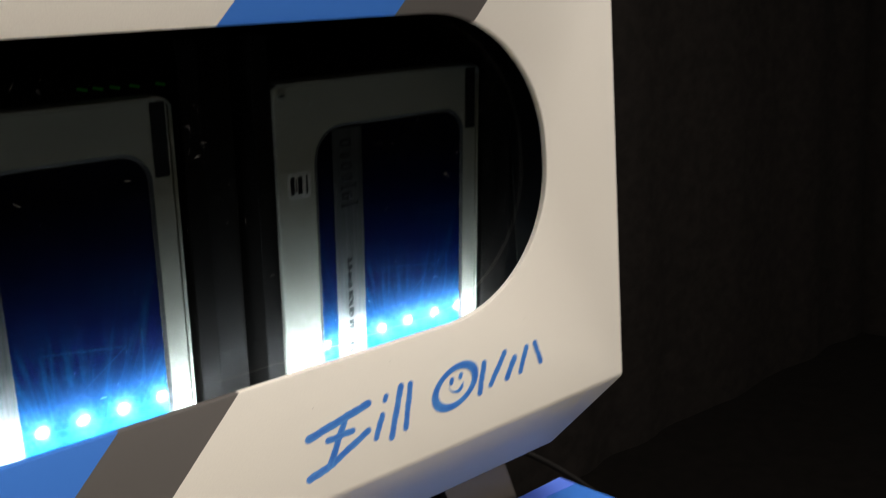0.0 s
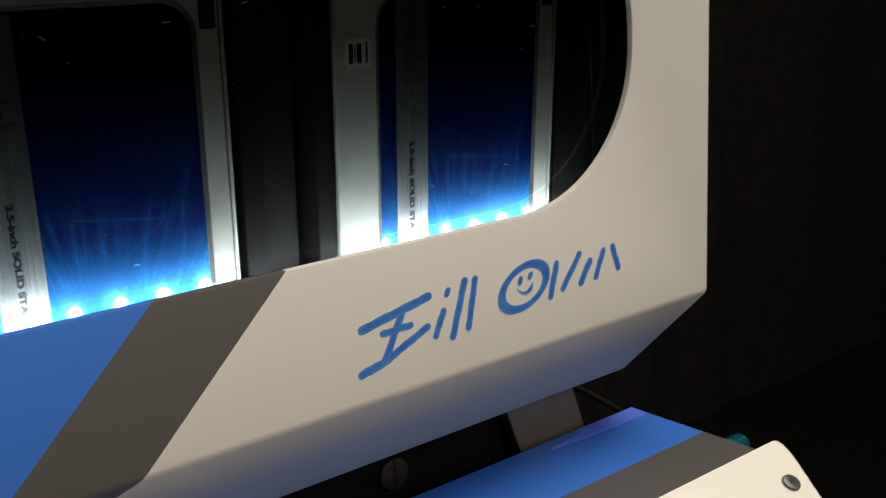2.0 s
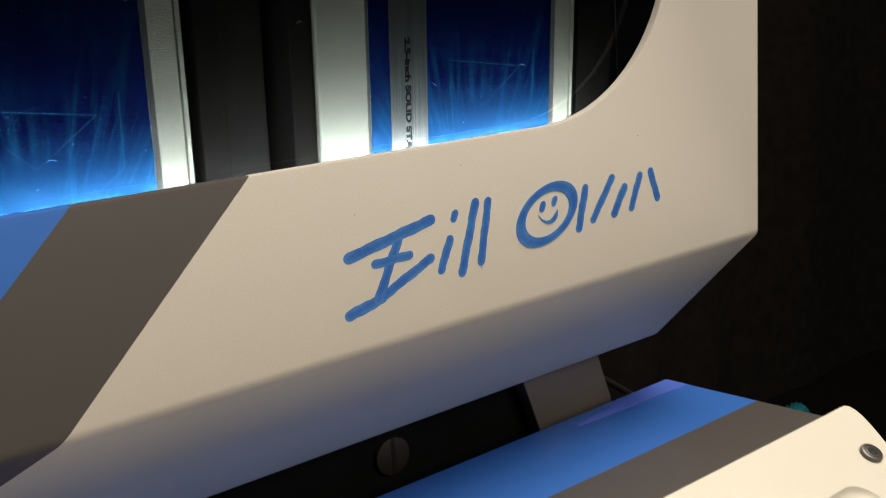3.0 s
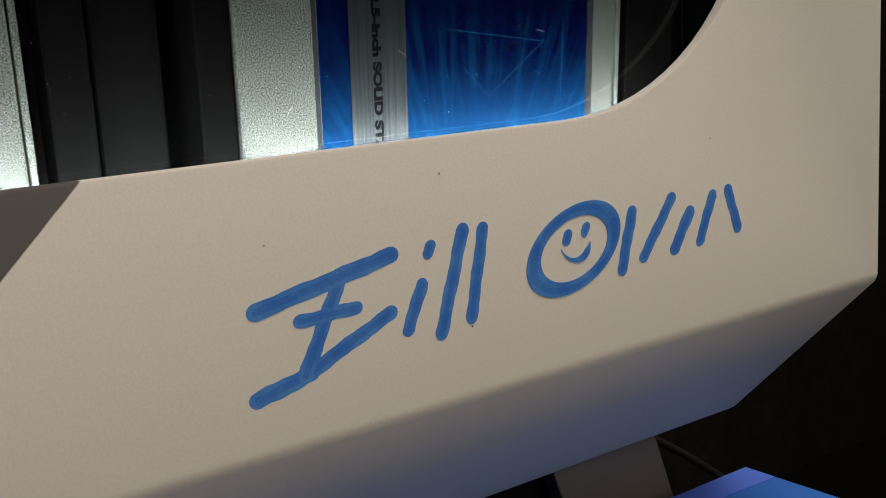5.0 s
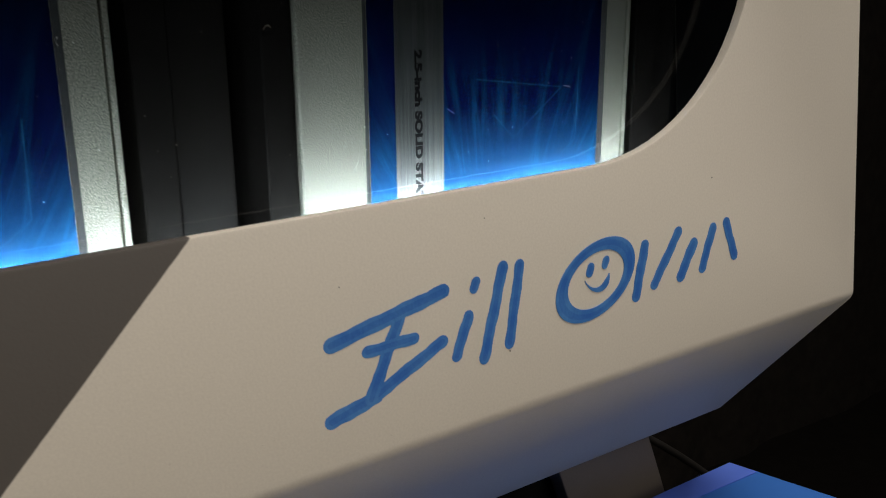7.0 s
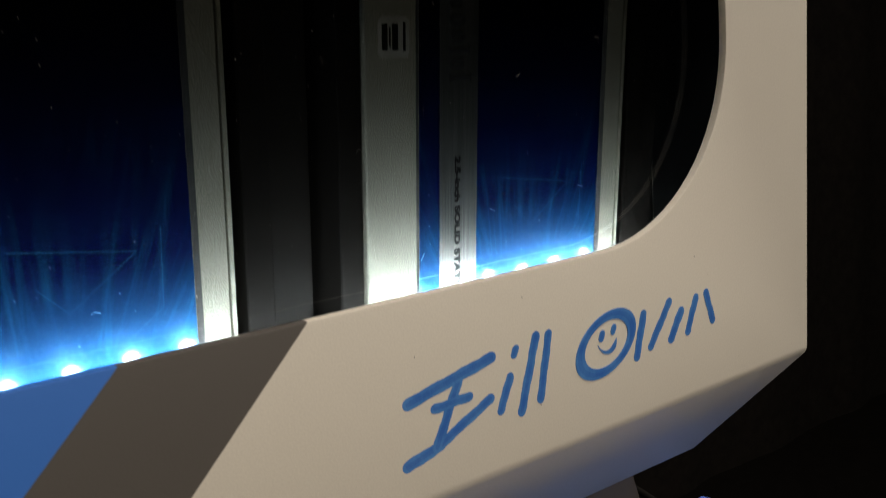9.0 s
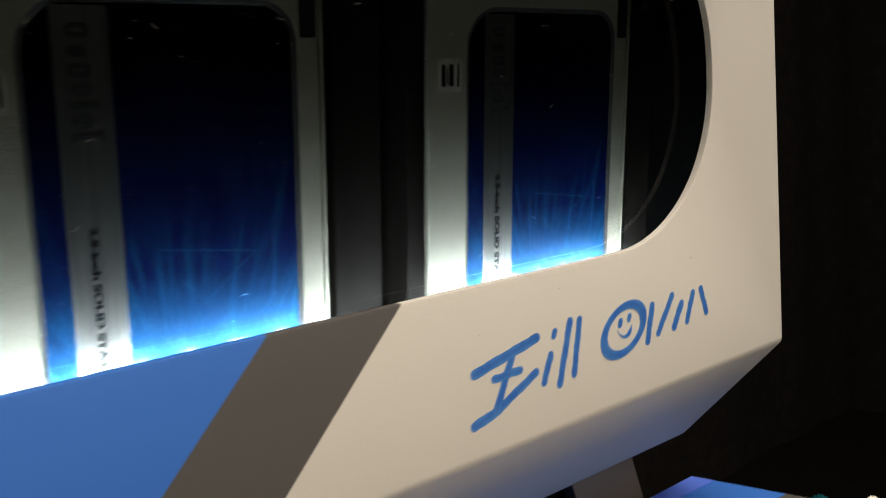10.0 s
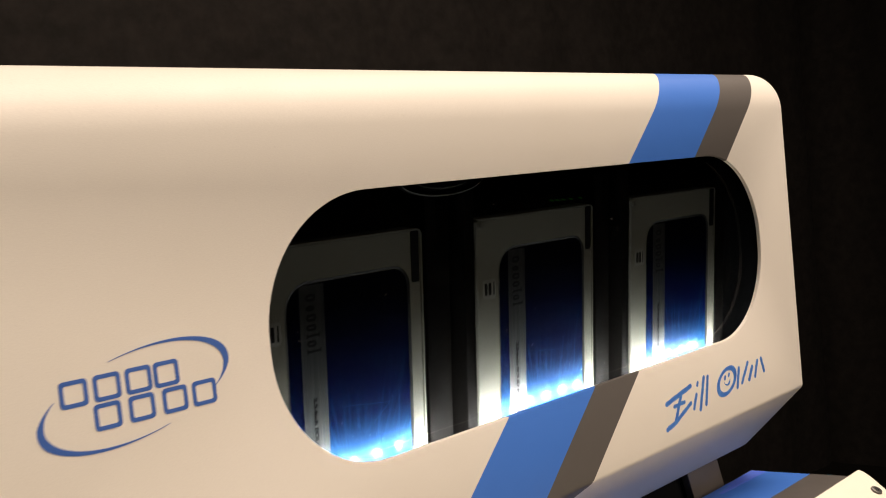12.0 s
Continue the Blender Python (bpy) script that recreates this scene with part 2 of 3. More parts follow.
def box(x0, x1, y0, y1, z0, z1, bevel=0.0, segments=2, bm=None):
    bm = bm or bmesh.new()
    made = bmesh.ops.create_cube(bm, size=1.0, matrix=Matrix.Translation(((x0 + x1) / 2, (y0 + y1) / 2, (z0 + z1) / 2)) @ Matrix.Diagonal((x1 - x0, y1 - y0, z1 - z0, 1)))
    if bevel:
        edges = {e for v in made["verts"] for e in v.link_edges}
        bmesh.ops.bevel(bm, geom=list(edges), offset=bevel, segments=segments, profile=0.5, affect="EDGES")
    return bm


def slab(points, depth, bevel=0.0, bm=None):
    """A plate from an outline in x and z, its front at y = 0 and its back at y = depth."""
    bm = bm or bmesh.new()
    front = bm.faces.new([bm.verts.new((x, 0.0, z)) for x, z in points])
    bmesh.ops.triangulate(bm, faces=[front]) if len(points) > 60 else None
    made = bmesh.ops.extrude_face_region(bm, geom=list(bm.faces))
    bmesh.ops.translate(bm, vec=(0, depth, 0), verts=[v for v in made["geom"] if isinstance(v, bmesh.types.BMVert)])
    if bevel:
        rim = [e for e in bm.edges if len(e.link_faces) == 2 and all(v.co.y < 1e-7 for v in e.verts) and e.calc_face_angle() > 0.5]
        bmesh.ops.bevel(bm, geom=rim, offset=bevel, segments=2, profile=0.5, affect="EDGES")
    return bm


def rounded(x0, x1, z0, z1, r, steps=6):
    """A rectangle's outline with rounded corners; r may give four radii: lower left, lower right, upper right, upper left."""
    rs = r if isinstance(r, tuple) else (r,) * 4
    pts = []
    for (cx, cz, sx, sz), rad, a0 in zip(((x0, z0, 1, 1), (x1, z0, -1, 1), (x1, z1, -1, -1), (x0, z1, 1, -1)), rs, (180, 270, 0, 90)):
        if rad <= 0:
            pts.append((cx, cz))
            continue
        for k in range(steps + 1):
            a = radians(a0 + 90 * k / steps)
            pts.append((cx + sx * rad + rad * math.cos(a), cz + sz * rad + rad * math.sin(a)))
    return pts


def stroke(points, width, height=0.00012, bm=None):
    """A flat marker stroke along points in x and z, with round ends, standing height proud of y = 0."""
    (ax, az), (bx, bz) = points
    a, n = math.atan2(bz - az, bx - ax), 7
    outline = []
    for cx, cz, turn in ((bx, bz, -90), (ax, az, 90)):
        for k in range(n + 1):
            q = a + radians(turn + 180 * k / n)
            outline.append((cx + width / 2 * math.cos(q), cz + width / 2 * math.sin(q)))
    bm = slab(outline, height, bm=bm)
    bmesh.ops.translate(bm, vec=(0, -height, 0), verts=bm.verts)
    return bm


def disc(radius, depth, steps=32, bevel=0.0):
    return slab([(radius * math.cos(2 * math.pi * k / steps), radius * math.sin(2 * math.pi * k / steps)) for k in range(steps)], depth, bevel)


# ---------------------------------------------------------------- the setting: a dark booth
FLOOR, TABLE = -1.05, -0.30


def curtain(name, x0, x1, y, along, label):
    """A hanging cloth with soft folds."""
    bm = bmesh.new()
    n, rows = 160, 6
    grid = []
    for j in range(rows + 1):
        z = FLOOR - 0.02 + (1.97 - FLOOR) * j / rows
        line = []
        for i in range(n + 1):
            s = x0 + (x1 - x0) * i / n
            fold = 0.010 * math.sin(s * 19 + 1.7 * math.sin(s * 4.1)) + 0.012 * noise.noise((s * 6, j * 0.25, y))
            line.append(bm.verts.new((s, y + fold, z) if along else (y + fold, s, z)))
        grid.append(line)
    for a, b in zip(grid, grid[1:]):
        for k in range(n):
            bm.faces.new((a[k], a[k + 1], b[k + 1], b[k]))
    bmesh.ops.solidify(bm, geom=list(bm.faces), thickness=0.004)
    ob = new(name, mesh_of(name, bm, M_CLOTH))
    return tagged(ob, label, "curtain", kind="structure")


tagged(new("floor", mesh_of("floor", box(-3.5, 3.5, -3.5, 3.5, FLOOR - 0.05, FLOOR), M_CARPET)), "dark carpeted booth floor under the table", "floor", kind="structure")
tagged(new("ceiling", mesh_of("ceiling", box(-3.5, 3.5, -3.5, 3.5, 2.0, 2.06), M_BLACK)), "black ceiling over the dark booth", "ceiling", kind="structure")
curtain("wall_north", -3.3, 3.3, 1.35, True, "black cloth drape hanging behind the computer case")
curtain("wall_south", -3.3, 3.3, -3.0, True, "black cloth drape closing the booth")
curtain("wall_east", -3.0, 1.6, 3.0, False, "black cloth drape at the booth side")
curtain("wall_west", -3.0, 1.6, -3.0, False, "black cloth drape at the booth side")

table = thing("display_table", "table draped in black cloth under the computer case", "table")
part("tabletop", box(-0.9, 0.40, -0.45, 0.24, TABLE - 0.03, TABLE, 0.006), M_CARPET, table)
for sx in (-0.84, 0.34):
    for sy in (-0.39, 0.18):
        part("leg", box(sx - 0.025, sx + 0.025, sy - 0.025, sy + 0.025, FLOOR, TABLE - 0.03, 0.004), M_BLACK, table)


def lamp_housing(name, eye, target, sx, sy, label):
    m = look(eye, target)
    ob = thing(name, label, "lamp", m=m)
    bm = box(-sx / 2 - 0.02, sx / 2 + 0.02, -sy / 2 - 0.02, sy / 2 + 0.02, 0.012, 0.06, 0.006)
    part("housing", bm, M_BLACK, ob)
    return ob


key = lamp_housing("ceiling_lamp", KEY_EYE, KEY_AT, 1.7, 0.7, "black rectangular ceiling lamp hanging over the case")
# unseen housing made up for the added front fill
front = lamp_housing("front_fill_lamp", FRONT_EYE, FRONT_AT, 1.4, 0.8, "black flat housing of the added fill lamp in front of the table")


def rod(name, x, y, z0, z1, parent):
    ob = part(name, box(x - 0.006, x + 0.006, y - 0.006, y + 0.006, z0, z1, 0.002), M_BLACK, None)
    ob.parent = parent
    ob.matrix_parent_inverse = parent.matrix_world.inverted()


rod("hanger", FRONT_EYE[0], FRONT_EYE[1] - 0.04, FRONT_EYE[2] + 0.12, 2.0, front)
rod("hanger", KEY_EYE[0], KEY_EYE[1] - 0.02, KEY_EYE[2] + 0.06, 2.0, key)

# ---------------------------------------------------------------- the pod: a bent white sheet with a slot-shaped window
X0, X1 = -0.42, 0.1394
WIN_L, WIN_R, WIN_B, WIN_T, WIN_CORNER = -0.1771, 0.1078, -0.0003, 0.0857, 0.0410
LIP = 0.0018
PANE_Y = 0.0060
FILLET_Z, FILLET_R = 0.1060, 0.020
BEND_Z, BEND_R = -0.0358, 0.0033


def window_loop(grow):
    return rounded(WIN_L - grow, WIN_R + grow, WIN_B - grow, WIN_T + grow, WIN_CORNER + grow, 18)


def pod_profile():
    """y, z and the length along the sheet, from the face's top edge over the top, and from its lower edge underneath."""
    up = [(FILLET_R - FILLET_R * math.cos(radians(a)), FILLET_Z + FILLET_R * math.sin(radians(a)), FILLET_Z + FILLET_R * radians(a)) for a in range(0, 91, 6)]
    y, z, s = up[-1]
    up += [(0.15, z, s + 0.15 - y)]
    down = [(BEND_R - BEND_R * math.cos(radians(a)), BEND_Z - BEND_R * math.sin(radians(a)), BEND_Z - BEND_R * radians(a)) for a in (0, 7.5, 15, 22.5, 30, 37.5, 45)]
    y, z, s = down[-1]
    run = 0.0352 - y
    down += [(0.0352, z - run, s - run * 1.4142), (0.0367, z - run - 0.0010, s - run * 1.4142 - 0.0018), (0.0387, z - run - 0.0013, s - run * 1.4142 - 0.0038), (0.15, z - run - 0.0013, s - run * 1.4142 - 0.113)]
    return up, down


def pod_shell():
    bm = bmesh.new()
    uvs = bm.loops.layers.uv.new("sheet")
    length = {}

    def vert(x, y, z, s):
        v = bm.verts.new((x, y, z))
        length[v] = s
        return v

    def quads(a, b, closed=False):
        n = len(a)
        for i in range(n if closed else n - 1):
            bm.faces.new((a[i], a[(i + 1) % n], b[(i + 1) % n], b[i]))

    outer = [vert(x, 0, z, z) for x, z in ((X0, BEND_Z), (X1, BEND_Z), (X1, FILLET_Z), (X0, FILLET_Z))]
    rings = [[vert(x, y, z, z) for x, z in window_loop(g)] for g, y in ((0.0004, 0.0), (0.0001, 0.00012), (0.0, 0.0004), (0.0, LIP))]
    edges = [bm.edges.new((outer[i], outer[(i + 1) % 4])) for i in range(4)]
    edges += [bm.edges.new((rings[0][i], rings[0][(i + 1) % len(rings[0])])) for i in range(len(rings[0]))]
    bmesh.ops.triangle_fill(bm, use_beauty=True, use_dissolve=False, edges=edges)
    for a, b in zip(rings, rings[1:]):
        quads(a, b, True)
    up, down = pod_profile()
    for rows, first in ((up, (outer[3], outer[2])), (down, (outer[0], outer[1]))):
        last = first
        for y, z, s in rows[1:]:
            here = (vert(X0, y, z, s), vert(X1, y, z, s))
            bm.faces.new((last[0], last[1], here[1], here[0]))
            last = here
    # inner faces of the sheet, so that it has thickness behind the window
    inner = [vert(x, LIP, z, z) for x, z in ((X0 + 0.003, BEND_Z), (X1 - 0.003, BEND_Z), (X1 - 0.003, FILLET_Z), (X0 + 0.003, FILLET_Z))]
    edges = [bm.edges.new((inner[i], inner[(i + 1) % 4])) for i in range(4)]
    edges += [e for e in bm.edges if e.verts[0] in rings[3] and e.verts[1] in rings[3]]
    made = bmesh.ops.triangle_fill(bm, use_beauty=True, use_dissolve=False, edges=list(set(edges)))
    for f in made["geom"]:
        if isinstance(f, bmesh.types.BMFace):
            f.material_index = 1
    for f in bm.faces:
        for loop in f.loops:
            loop[uvs].uv = (loop.vert.co.x, length[loop.vert])
    return bm


def pod_end(x, thick):
    """The flat end of the pod, set into the bent sheet."""
    up, down = pod_profile()
    ring = [(0.075 + (y - 0.075) * 0.99, 0.025 + (z - 0.025) * 0.99) for y, z in [p[:2] for p in reversed(up)] + [p[:2] for p in down]]
    bm = bmesh.new()
    f = bm.faces.new([bm.verts.new((x, y, z)) for y, z in ring])
    made = bmesh.ops.extrude_face_region(bm, geom=[f])
    bmesh.ops.translate(bm, vec=(thick, 0, 0), verts=[v for v in made["geom"] if isinstance(v, bmesh.types.BMVert)])
    return bm


pod = thing("drive_pod", "white metal pod with a slot window and slanted stripes", "computer case")
part("shell", pod_shell(), M_POD, pod, "bent white sheet with slanted blue and grey stripes").data.materials.append(M_BLACK)
part("end_panel", pod_end(X1 - 0.0004, -0.002), M_WHITE, pod)
part("end_panel", pod_end(X0 + 0.0004, 0.002), M_WHITE, pod)
part("rear_panel", box(X0 + 0.002, X1 - 0.002, 0.148, 0.150, -0.0720, 0.1245, 0.0005), M_WHITE, pod)
pane = part("window_pane", slab(rounded(WIN_L - 0.012, WIN_R + 0.012, WIN_B - 0.006, WIN_T + 0.008, 0.02), 0.003), M_PANE, pod, "smoked dusty acrylic pane", smooth=False)
pane.location.y = PANE_Y
part("back_panel", box(X0 + 0.004, X1 - 0.004, 0.0440, 0.0460, -0.040, 0.118, 0.0004), M_BLACK, pod, "black satin inner back panel")
part("inner_roof", box(X0 + 0.004, X1 - 0.004, 0.0085, 0.0435, 0.1000, 0.1020), M_BLACK, pod)
part("inner_floor", box(X0 + 0.004, X1 - 0.004, 0.0092, 0.0435, -0.0345, -0.0335), M_BLACK, pod)
part("inner_wall", box(X1 - 0.0045, X1 - 0.0032, 0.008, 0.0435, -0.033, 0.0995), M_BLACK, pod)
part("inner_wall", box(-0.2160, -0.2140, 0.008, 0.0435, -0.033, 0.0995), M_BLACK, pod)

# light strip just under the window's lower lip
strip = part("light_strip", box(-0.178, 0.112, 0.0096, 0.0102, -0.0181, -0.0100), M_PCB, pod, "thin strip of cool white light chips")
chip = mesh_of("light_chip", disc(0.0014, 0.00006, 16), M_LED)
for k in range(27):
    ob = new("light_chip", chip)
    ob.parent = strip
    ob.matrix_basis = pose(-0.1757 + 0.0107 * k, 0.0104, -0.0138, -7.0)

# legs that carry the pod
for cx, lean in ((0.0918, 0.32), (-0.355, -0.32)):
    run = (-0.0732 - TABLE) * lean
    bm = slab([(cx, -0.0732), (cx + run, TABLE), (cx + 0.0298 + run, TABLE), (cx + 0.0298, -0.0732)], 0.0045, 0.0006)
    bmesh.ops.translate(bm, vec=(0, 0.0435, 0), verts=bm.verts)
    part("leg", bm, M_LEG, pod, "flat slanting brown-grey metal leg")

def uneven_stroke(a, b, width, height, seed):
    """A marker bar with round ends whose edges waver a little."""
    (ax, az), (bx, bz) = a, b
    turn, far = math.atan2(bz - az, bx - ax), math.dist(a, b)
    wander = random.Random(seed)
    phase, phase2 = wander.uniform(0, 6.28), wander.uniform(0, 6.28)
    outline, n = [], 14
    local = [(far * k / n, -1) for k in range(n + 1)] + [(far, q) for q in (-60, -30, 0, 30, 60)] + [(far * (n - k) / n, 1) for k in range(n + 1)] + [(0.0, q) for q in (120, 150, 180, 210, 240)]
    for s, side in local:
        if side in (-1, 1):
            half = width / 2 * (1 + 0.07 * math.sin(s * 900 + phase + side) + 0.05 * math.sin(s * 2300 + phase2 * side))
            x, z = s, side * half
        else:
            x, z = s + width / 2 * 1.05 * math.cos(radians(side)), width / 2 * math.sin(radians(side))
        outline.append((ax + x * math.cos(turn) - z * math.sin(turn), az + x * math.sin(turn) + z * math.cos(turn)))
    bm = slab(outline, height)
    bmesh.ops.translate(bm, vec=(0, -height, 0), verts=bm.verts)
    return bm


# plain slanted marker bars and a ring on the white face
STROKES = (
    ((0.0156, -0.0294), (0.0229, -0.0277), 0.0018), ((0.0223, -0.0278), (0.0349, -0.0223), 0.0016), ((0.0221, -0.0278), (0.0279, -0.0168), 0.0016),
    ((0.0165, -0.0185), (0.0356, -0.0147), 0.0018), ((0.0221, -0.0208), (0.0300, -0.0206), 0.0014),
    ((0.0373, -0.0251), (0.0399, -0.0195), 0.0015), ((0.0412, -0.0154), (0.0417, -0.0145), 0.0013),
    ((0.0424, -0.0267), (0.0469, -0.0132), 0.0016), ((0.0474, -0.0255), (0.0502, -0.0135), 0.0015),
    ((0.0753, -0.0238), (0.0777, -0.0153), 0.0016), ((0.0798, -0.0226), (0.0861, -0.0143), 0.0015),
    ((0.0865, -0.0224), (0.0900, -0.0171), 0.0017), ((0.0922, -0.0220), (0.0952, -0.0151), 0.0015), ((0.0989, -0.0147), (0.1010, -0.0212), 0.0015),
    ((0.0647, -0.0176), (0.0651, -0.0167), 0.0012), ((0.0682, -0.0169), (0.0686, -0.0161), 0.0011),
)
for k, (a, b, w) in enumerate(STROKES):
    ink_ob = part("marker_stroke", uneven_stroke(a, b, w * 1.25, 0.00003 + 0.000005 * k, k), M_INK, pod, "blue marker bar")
    part("ink_core", uneven_stroke(a, b, w * 0.55, 0.000033 + 0.000005 * k, k + 40), M_INK_DEEP, ink_ob, "denser ink along the middle")


def oval(cx, cz, rx, rz, line, tall, steps=56, wave=0.0, lean=0.0):
    """A flat oval band in x and z, tall metres proud of y = 0, its width a little uneven."""
    bm = bmesh.new()
    loops = []
    for side, y in ((0.5, 0.0), (0.5, -tall), (-0.5, -tall), (-0.5, 0.0)):
        row = []
        for k in range(steps):
            a = 2 * math.pi * k / steps
            w = line * side * (1 + wave * math.sin(a * 2 + 0.8))
            row.append(bm.verts.new((cx + (rx + w) * math.cos(a) + lean * (rz + w) * math.sin(a), y, cz + (rz + w) * math.sin(a))))
        loops.append(row)
    for a, b in zip(loops, loops[1:] + loops[:1]):
        for k in range(steps):
            bm.faces.new((a[k], a[(k + 1) % steps], b[(k + 1) % steps], b[k]))
    return bm


marker_ring = part("marker_ring", oval(0.0662, -0.0190, 0.0074, 0.0057, 0.0022, 0.00012, wave=0.12, lean=0.38), M_INK, pod, "plain blue marker ring")
part("ink_core", oval(0.0662, -0.0190, 0.0075, 0.0058, 0.0009, 0.000124, wave=0.18, lean=0.38), M_INK_DEEP, marker_ring, "denser ink along the middle")


def crescent(cx, cz, rx, rz, push, a0, a1, thick, steps=36):
    """A tapered arc of an ellipse, thickest towards its second half."""
    out, inn = [], []
    for k in range(steps + 1):
        f = k / steps
        a = radians(a0 + (a1 - a0) * f)
        w = thick * min(1.0, 1.6 * f) * min(1.0, (1 - f) * 5 + 0.05) + 0.00008
        for side, rows in ((w / 2, out), (-w / 2, inn)):
            x, z = (rx + side) * math.cos(a), (rz + side) * math.sin(a)
            rows.append((cx + x + push * z, cz + z))
    bm = bmesh.new()
    low, high = ([[bm.verts.new((x, y, z)) for x, z in row] for row in (out, inn)] for y in (0.0, -0.0001))
    for a, b in ((high[0], high[1]), (low[0], high[0]), (low[1], high[1])):
        for k in range(steps):
            bm.faces.new((a[k], a[k + 1], b[k + 1], b[k]))
    return bm


part("marker_arc", crescent(0.0662, -0.0172, 0.0030, 0.0036, -0.10, 205, 340, 0.0010), M_INK, marker_ring, "short curved marker stroke")
LOGO_X, LOGO_Z = -0.2180, 0.0389
part("logo_arc", crescent(LOGO_X, LOGO_Z, 0.0244, 0.0121, 0.75, 127, -12, 0.0014), M_LOGO, pod, "blue tapered arc")
part("logo_arc", crescent(LOGO_X, LOGO_Z, 0.0244, 0.0121, 0.75, 307, 168, 0.0014), M_LOGO, pod, "blue tapered arc")


def plain_frame(x, z, w, h, line):
    """A rounded rectangular frame, proud of the sheet like thick vinyl."""
    bm = bmesh.new()
    rows = [[bm.verts.new((px, y, pz)) for px, pz in rounded(x + d, x + w - d, z + d, z + h - d, 0.0011 - d * 0.5, 4)] for d, y in ((0.0, 0.0), (0.0, -0.0001), (line, -0.0001), (line, 0.0))]
    for a, b in zip(rows, rows[1:]):
        for k in range(len(a)):
            bm.faces.new((a[k], a[(k + 1) % len(a)], b[(k + 1) % len(b)], b[k]))
    return bm


for z, starts in ((0.0391, (-0.2385, -0.2299, -0.2214, -0.2136)), (0.0318, (-0.2305, -0.2213, -0.2119, -0.2032))):
    for x in starts:
        part("logo_frame", plain_frame(x, z, 0.0072, 0.0068, 0.0011), M_LOGO, pod, "plain blue frame")

# oval black cap above the drives, and dim green reflections added as glowing marks on the dark panel behind
def wire_oval(rx, rz, tube, steps=56, sides=8):
    bm = bmesh.new()
    rows = []
    for k in range(steps):
        a = 2 * math.pi * k / steps
        rows.append([bm.verts.new(((rx + tube * math.cos(q)) * math.cos(a), tube * math.sin(q), (rz + tube * math.cos(q)) * math.sin(a))) for q in (2 * math.pi * j / sides for j in range(sides))])
    for a, b in zip(rows, rows[1:] + rows[:1]):
        for j in range(sides):
            bm.faces.new((a[j], a[(j + 1) % sides], b[(j + 1) % sides], b[j]))
    return bm


cap = part("oval_cap", slab([(0.0204 * math.cos(2 * math.pi * k / 48), 0.0062 * math.sin(2 * math.pi * k / 48)) for k in range(48)], 0.003, 0.0004), M_BLACK, pod, "black oval cap with thin bright rims")
cap.location = (-0.0905, 0.0122, 0.0872)
for rx, rz in ((0.0206, 0.0062), (0.0140, 0.0036)):
    rim = part("rim", wire_oval(rx, rz, 0.0003), M_RIM, cap, "thin chrome rim")
    rim.location = (0.0, -0.0001, 0.0)
for k, x in enumerate((-0.0205, -0.0168, -0.0128, -0.0080, -0.0015)):
    ob = part("green_mark", slab([(0, 0), (0.0024, -0.0006), (0.0025, -0.0001), (0.0001, 0.0005)], 0.0002), M_GREEN, pod)
    ob.location = (x, 0.0231, 0.0738 - 0.0001 * k)

# ---------------------------------------------------------------- drives and their trays
TILT = math.degrees(math.atan(0.1091))
DRIVE_X, PITCH, DRIVE_W = -0.1696, 0.0986, 0.0696
LABEL = (0.0113, 0.0622)
TOP, FOOT = 0.0704, -0.0296


def tray_mesh():
    bm = bmesh.new()
    box(-0.0068, -0.0016, 0.0010, 0.0205, -0.0330, 0.0840, 0.0003, 1, bm)
    box(0.0722, 0.0777, 0.0010, 0.0205, -0.0330, 0.0840, 0.0003, 1, bm)
    box(0.0790, 0.0883, 0.0055, 0.0205, -0.0330, 0.0840, 0.0003, 1, bm)
    box(-0.0003, 0.0721, 0.0082, 0.0100, -0.0330, 0.0840, bm=bm)
    return bm


tray = mesh_of("drive_tray", tray_mesh(), M_TRAY)
for k in range(3):
    ob = new("drive_tray", tray)
    ob.matrix_world = pose(DRIVE_X + PITCH * k, 0.0235, 0.0, TILT)
    ob.parent = pod
    tagged(ob, "dark grey metal drive tray")


def lettering(text, size):
    data = bpy.data.curves.new("lettering", "FONT")
    data.body, data.size, data.extrude, data.offset = text, size, 0.00002, 0.00016
    ob = bpy.data.objects.new("lettering", data)
    scene.collection.objects.link(ob)
    bpy.context.view_layer.update()
    me = bpy.data.meshes.new_from_object(ob.evaluated_get(bpy.context.evaluated_depsgraph_get()))
    bpy.data.objects.remove(ob)
    me.materials.clear()
    me.materials.append(M_PRINT)
    return me


def label_outline(grow):
    return rounded(LABEL[0] - grow, LABEL[1] + grow, FOOT + 0.004 - grow, 0.0578 + grow, (0.004, 0.004, 0.0065 + grow, 0.0085 + grow), 8)


